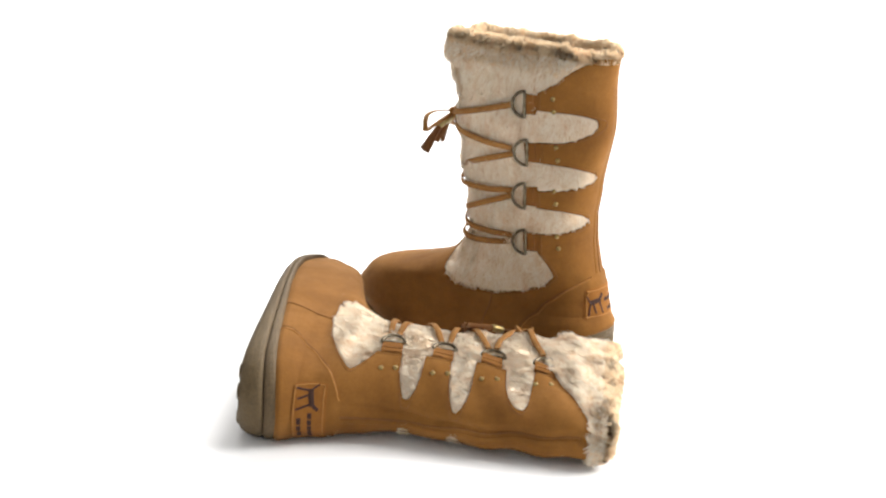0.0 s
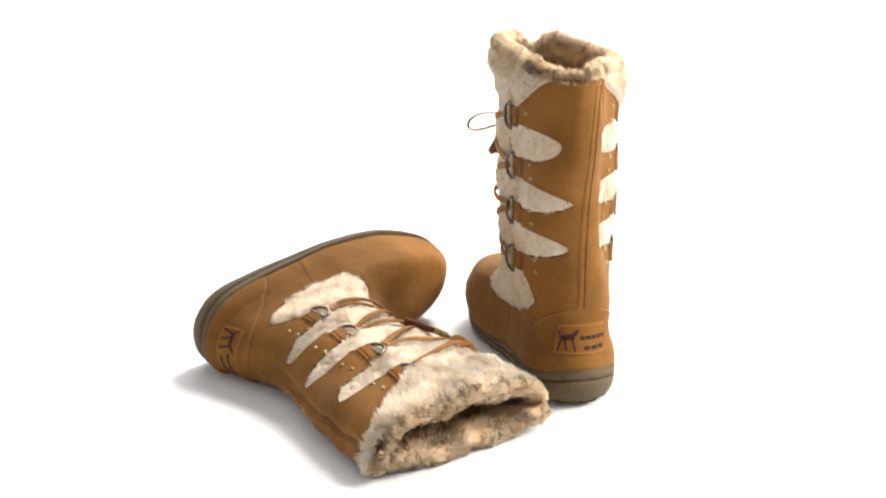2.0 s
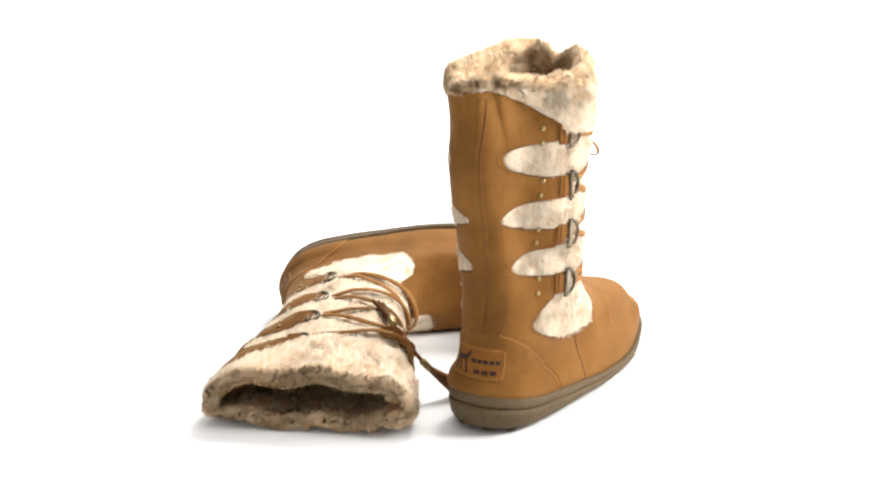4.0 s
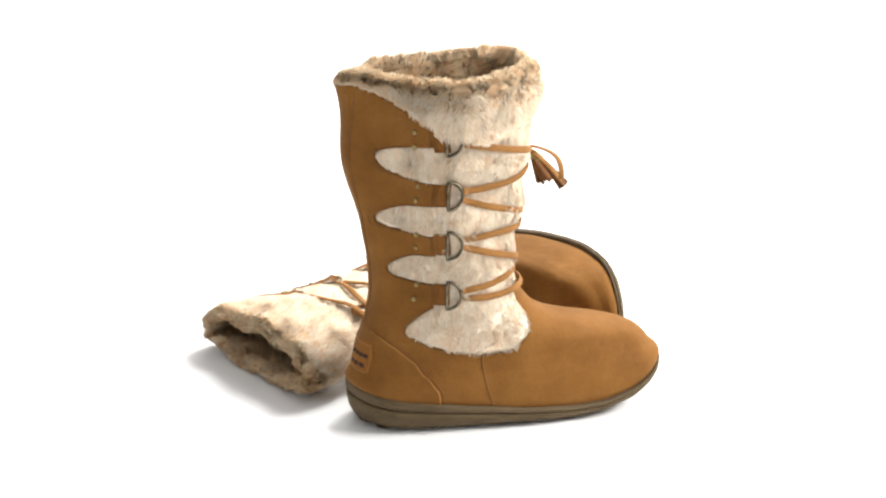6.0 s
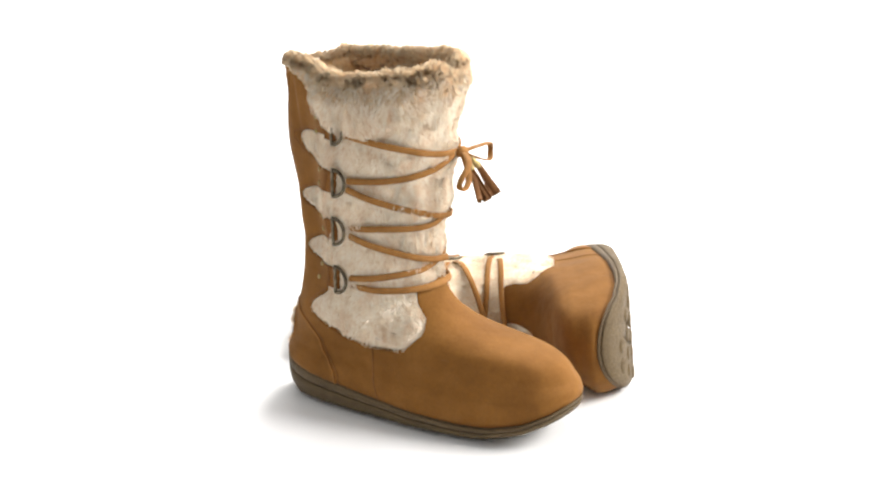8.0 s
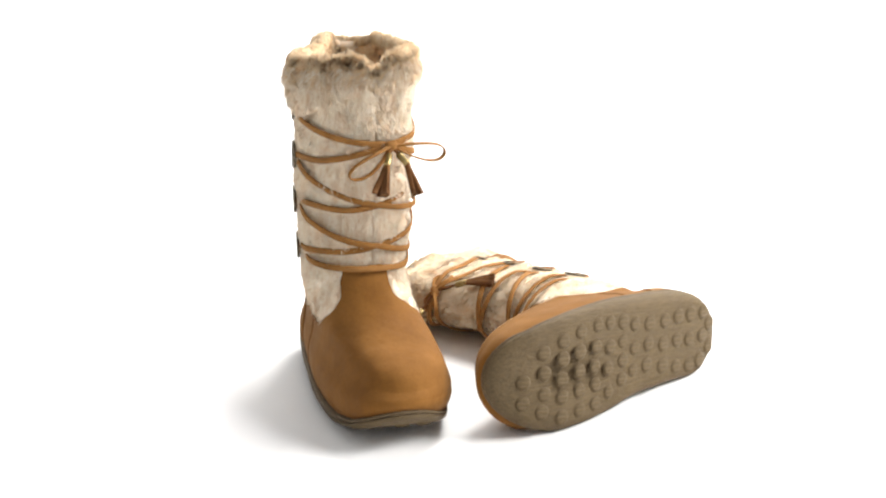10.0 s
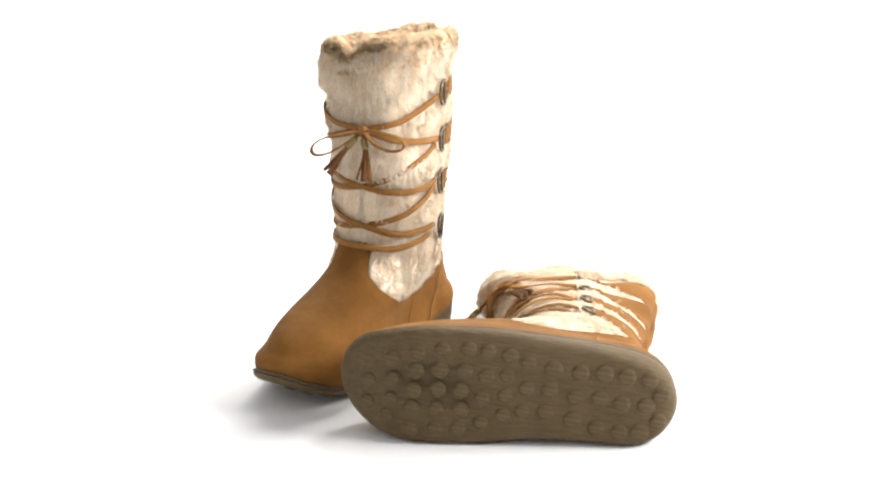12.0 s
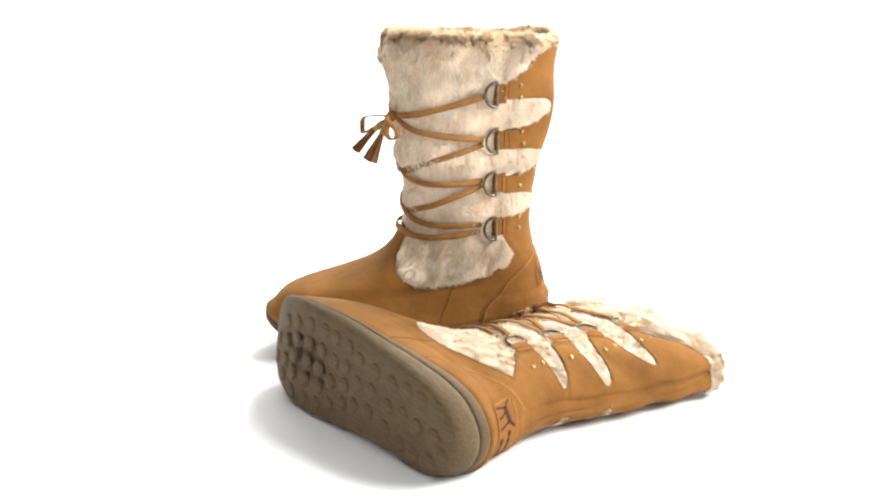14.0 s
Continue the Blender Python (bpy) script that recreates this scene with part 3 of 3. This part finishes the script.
    lace(z3 + 0.003, 1, z2 - 0.003, -1, 0.010, 0.0004)
    lace(z2 - 0.003, 1, z3 + 0.003, -1, 0.010, 0.0018)
    kz, ka = 0.2285, (-0.18 if not form.lying else 0.35)

    def to_knot(z0, s0, sag):
        t = np.linspace(0, 1, 26)
        a, z = end(z0, s0) * (1 - t) + ka * t, z0 * (1 - t) + kz * t - sag * np.sin(np.pi * t)
        strip(form, "lace", list(zip(z, a)), LACE, boot, 0.0055, 0.0016, off + 0.002 * t, "flat tan leather lace")

    to_knot(z1 - 0.002, 1, 0.002)
    to_knot(z1 - 0.002, -1, 0.002)
    to_knot(z2 + 0.003, 1, 0.004)
    to_knot(z2 + 0.003, -1, 0.004)
    # bow
    n = form.normal(np.array([kz]), np.array([ka]))[0]
    k = form.place(np.array([kz]), np.array([ka]))[0] + n * (0.007 if form.lying else 0.011)
    up = np.array([0, 0, 1.0])
    sd = np.cross(up, n)
    sd /= np.linalg.norm(sd)
    bow = form.mesh("knot", *ball(k, 0.0052, (1, 1.15, 0.9)), LACE, boot, "knot of the tied leather lace")
    t = np.linspace(0, 2 * np.pi, 40)
    for s in (1, -1):
        r = 0.5 - 0.5 * np.cos(t)
        drop = (-0.017 if s > 0 else -0.006) * r if not form.lying else 0.0 * r
        loop = k[None] + sd * (s * (0.022 if form.lying else 0.044) * r)[:, None] + up * (0.0095 * np.sin(t) * r ** 0.5 + drop)[:, None] + n * ((0.004 if form.lying else 0.010) * np.sin(np.pi * r / 1.2) - (0.016 * r ** 2 if form.lying else -0.007 * r))[:, None]
        ribbon(form, "bow_loop", loop, np.cross(np.gradient(loop, axis=0), n + 0.0 * loop) + n * 1e-4, LACE, bow, 0.0052, 0.0014, "loop of flat leather lace")
    if form.lying:
        near = form.on(np.array([0.197]), np.array([0.62]), 0.009)[0]
        far = form.on(np.array([0.168]), np.array([0.80]), 0.007)[0]
        ways = [(near - k, 0.022, far - near), (up * 0.12 - sd * 0.85 + n * 0.1, 0.022, up * -0.2 - sd * 0.95 + n * 0.2)]
    else:
        ways = [(up * -0.6 + sd * 0.5 + n * 0.62, 0.009, up * -0.75 + sd * 0.42 + n * 0.5), (up * -0.6 + sd * -0.4 + n * 0.62, 0.009, up * -0.88 + sd * -0.12 + n * 0.45)]
    for i, (way, reach, fall) in enumerate(ways):
        way, fall = way / np.linalg.norm(way), fall / np.linalg.norm(fall)
        f0 = k + way * reach
        tube(form, "cord", [k, k + way * reach * 0.5 + n * 0.001, f0], TASSEL, bow, 0.0016, label="end of the leather lace", sides=8)
        f1 = f0 + way * 0.012
        tassel = tube(form, "ferrule", [f0, f0 + way * 0.001, f1 - way * 0.001, f1], BRASS, bow, [0.0024, 0.0031, 0.0031, 0.0026], label="brass ferrule of a tassel", sides=12)
        rng = np.random.RandomState(7 + i)
        for j in range(7):
            off2 = rng.randn(3) * 0.11
            d = fall + off2
            d /= np.linalg.norm(d)
            t = np.linspace(0, 1, 7)
            path = f1 - way * 0.002 + np.outer(t, way) * 0.006 + np.outer(t ** 1.3, d) * 0.024
            ribbon(form, "tassel_strip", path, np.cross(d, rng.randn(3)) * np.ones((7, 1)), TASSEL, tassel, 0.0052, 0.0018, "cut leather strip of a tassel")


def ball(c, r, scale):
    verts, rows, cols = [], 7, 12
    for i in range(rows):
        q = np.pi * (i + 0.5) / rows
        for j in range(cols):
            b = 2 * np.pi * j / cols
            bump_r = r * (1 + 0.12 * np.sin(3 * b + 2 * q))
            verts.append((c[0] + bump_r * scale[0] * np.sin(q) * np.cos(b), c[1] + bump_r * scale[1] * np.sin(q) * np.sin(b), c[2] - bump_r * scale[2] * np.cos(q)))
    faces = grid_faces(rows, cols, True) + [tuple(range(cols - 1, -1, -1)), tuple((rows - 1) * cols + j for j in range(cols))]
    return verts, faces


def fur_parts(form, boot, seed, count):
    rng = np.random.RandomState(seed)
    # backing: outside, over the rim and down inside
    v = np.concatenate([np.linspace(0.0, 1, 120), np.linspace(1.03, 1.25, 8), np.linspace(1.3, 2, 12)])
    a = np.linspace(0, 2 * np.pi, 160, endpoint=False)
    vv, aa = np.meshgrid(v, a, indexing="ij")
    p, _ = cuff_surface(form, vv, aa, 0.004)
    form.mesh("fur_lining", p.reshape(-1, 3), grid_faces(len(v), 160, True), FELT, boot, "pile backing of the fur lining")

    def strands(name, vs, angs, length, width, mat, label, lay):
        root, nrm = cuff_surface(form, vs, angs)
        m = len(root)
        down = np.array([0, 0, -1.0]) + np.zeros((m, 3))
        inner = (vs > 1.12)[:, None]
        turn = waves(root, 130, seed + 3)[:, None] * 0.65 + waves(root, 330, seed + 4)[:, None] * 0.45
        sidew = np.cross(nrm, down)
        sidew /= np.maximum(np.linalg.norm(sidew, axis=1, keepdims=True), 1e-6)
        rim = np.clip((vs - 0.93) / 0.1, 0, 1)[:, None]
        outward = np.stack([np.cos(angs), np.sin(angs), 0 * angs], -1)
        comb = np.where(inner, -down * 0.2 - 0.0 * nrm, down * (1 - rim * 0.6) + outward * rim * 0.25)
        lift = lay + 0.16 * waves(root, 210, seed + 9)[:, None] + rng.uniform(-0.1, 0.15, (m, 1))
        d0 = nrm * np.clip(lift + 0.35, 0.15, 2) + comb * 0.55 + sidew * turn + rng.randn(m, 3) * 0.11
        d0 /= np.linalg.norm(d0, axis=1, keepdims=True)
        d1 = d0 + comb * 0.3 + sidew * turn * 0.3 + rng.randn(m, 3) * 0.12
        d1 /= np.linalg.norm(d1, axis=1, keepdims=True)
        ln = (length * rng.uniform(0.65, 1.2, m))[:, None]
        p0, p1 = root - nrm * 0.0005, root + d0 * ln * 0.5
        p2 = p1 + d1 * ln * 0.5
        # the hairs of a tuft lean together
        warp = waves(root, 260, seed + 5) * 0.0016
        cell = np.floor((angs * 0.062 + warp) / 0.0036) * 4099 + np.floor((root[:, 2] + 1.3 * warp + 0.0021 * np.sin(np.floor((angs * 0.062 + warp) / 0.0036) * 2.4)) / 0.0062)
        _, tuft = np.unique(cell, return_inverse=True)
        size = np.bincount(tuft)
        tip = np.stack([np.bincount(tuft, p2[:, k]) / size for k in range(3)], 1)
        bend = rng.randn(len(size), 3) * 0.0007
        p2 = p2 + (tip[tuft] - p2) * 0.46 + bend[tuft]
        p1 = p1 + (tip[tuft] - p2) * 0.05 + bend[tuft] * 0.4
        wv = np.cross(d0, nrm)
        wv += rng.randn(m, 3) * 0.25
        wv /= np.maximum(np.linalg.norm(wv, axis=1, keepdims=True), 1e-6)
        w = (width * rng.uniform(0.7, 1.3, m))[:, None]
        verts = np.stack([p0 - wv * w, p0 + wv * w, p1 - wv * w * 0.8, p1 + wv * w * 0.8, p2], 1).reshape(-1, 3)
        idx = np.arange(m) * 5
        faces = [f for i in idx for f in ((i, i + 1, i + 3, i + 2), (i + 2, i + 3, i + 4))]
        soft = nrm + rng.randn(m, 3) * 0.13 + d0 * 0.2
        soft /= np.linalg.norm(soft, axis=1, keepdims=True)
        ob = form.mesh(name, verts, faces, mat, boot, label, True, np.repeat(soft, 5, 0))
        tagged(ob, kind="stuff")

    n = count * 5
    vs, angs = rng.uniform(0.0, 1, n), rng.uniform(-np.pi, np.pi, n)
    z = 0.06 + (rim_height(angs) + (0.012 if form.lying else 0) - 0.06) * vs
    low_edge = form.angle(z - 0.0032, suede_edge(z - 0.0032, np.where(angs < 0, form.low_share, 1.0), form.narrow, angs < 0))
    show = in_fur(form, z, angs) & ((np.abs(angs) < low_edge) | (z > 0.2915))
    vs, angs, z = vs[show], angs[show], z[show]
    low = z < 0.262
    ln = np.where(low, 0.0047, np.interp(np.abs(angs), [1.6, 2.6], [0.0082, 0.008 if form.lying else 0.005]))
    keep = slice(0, count)
    strands("fur", vs[keep], angs[keep], ln[keep], 0.00034, FUR, "cream fur with brown-tipped hairs", 0.02)
    m = count // 2
    vs, angs = rng.uniform(0.94, 1.36, m), rng.uniform(-np.pi, np.pi, m)
    free = (vs > 1.0) | in_fur(form, 0.06 + (rim_height(angs) + (0.012 if form.lying else 0) - 0.06) * vs - 0.002, angs)
    vs, angs = vs[free], angs[free]
    m = len(vs)
    strands("fur_rim", vs, angs, np.interp(np.abs(angs), [1.8, 2.7], [0.0095, 0.0065]), 0.0004, FUR_RIM, "tan-brown fur rolled over the rim", 0.22)
    m = count // 3
    vs, angs = rng.uniform(1.3, 1.95, m), rng.uniform(-np.pi, np.pi, m)
    strands("fur_inside", vs, angs, np.full(m, 0.009), 0.0005, FUR_RIM, "brown fur inside the shaft", 0.5)


def boot_thing(side, lying, label, seed):
    form = Form(side, lying)
    boot = tagged(new("boot"), label, "boot", "pair of boots")
    sole_part(form, boot)
    leather_parts(form, boot)
    fastening_parts(form, boot)
    fur_parts(form, boot, seed, 95000)
    return boot


# ---- the white sweep: table, curved back and surround ----
def sweep():
    n = 96
    radii = [(0.0, 0.0)] + [(r, 0.0) for r in (0.5, 1.5, 3.0, 4.0)] + [(4 + 1.5 * math.sin(q), 1.5 - 1.5 * math.cos(q)) for q in [math.pi / 2 * k / 10 for k in range(1, 11)]] + [(5.5, 3.0)]
    verts = [(0, 0, 0)]
    for r, z in radii[1:]:
        verts += [(r * math.cos(2 * math.pi * k / n), r * math.sin(2 * math.pi * k / n), z) for k in range(n)]
    faces = [(0, 1 + k, 1 + (k + 1) % n) for k in range(n)]
    faces += grid_faces(len(radii) - 1, n, True, 1)
    ob = mesh_object("ground", verts, [f if len(f) == 3 else f[::-1] for f in faces], WHITE)
    return tagged(ob, "seamless white studio sweep under and behind the boots", "studio sweep", kind="structure")


sweep()
right_boot = boot_thing(-1, False, "tan suede boot with cream fur cuff, standing upright on white", 11)
left_boot = boot_thing(1, True, "tan suede boot with cream fur cuff, lying on its side", 23)

# where the boots stand on the table at the start
STANDING = pose(0.0843, 0.0513, 0.0, 0, 0, 144.45)

# degrees that the table has turned, every half second
TURNS = [(0.0, 0.0), (0.5, -10.56), (1.0, -21.04), (1.5, -33.1), (2.0, -44.26), (2.5, -55.5), (3.0, -66.7), (3.5, -77.95), (4.0, -89.2), (4.5, -100.43), (5.0, -110.94), (5.5, -122.61), (6.0, -132.7), (6.5, -142.82), (7.0, -153.21), (7.5, -165.14), (8.0, -175.16), (8.5, -186.4), (9.0, -197.6), (9.5, -208.9), (10.0, -220.1), (10.5, -231.34), (11.0, -243.75), (11.5, -254.93), (12.0, -266.08), (12.5, -278.94), (13.0, -289.98), (13.5, -300.86), (14.0, -313.35)]


def motions():
    for boot, start in ((right_boot, STANDING), (left_boot, LYING)):
        walk(boot, [(t, pose(0, 0, 0, 0, 0, turn) @ start) for t, turn in TURNS])


motions()
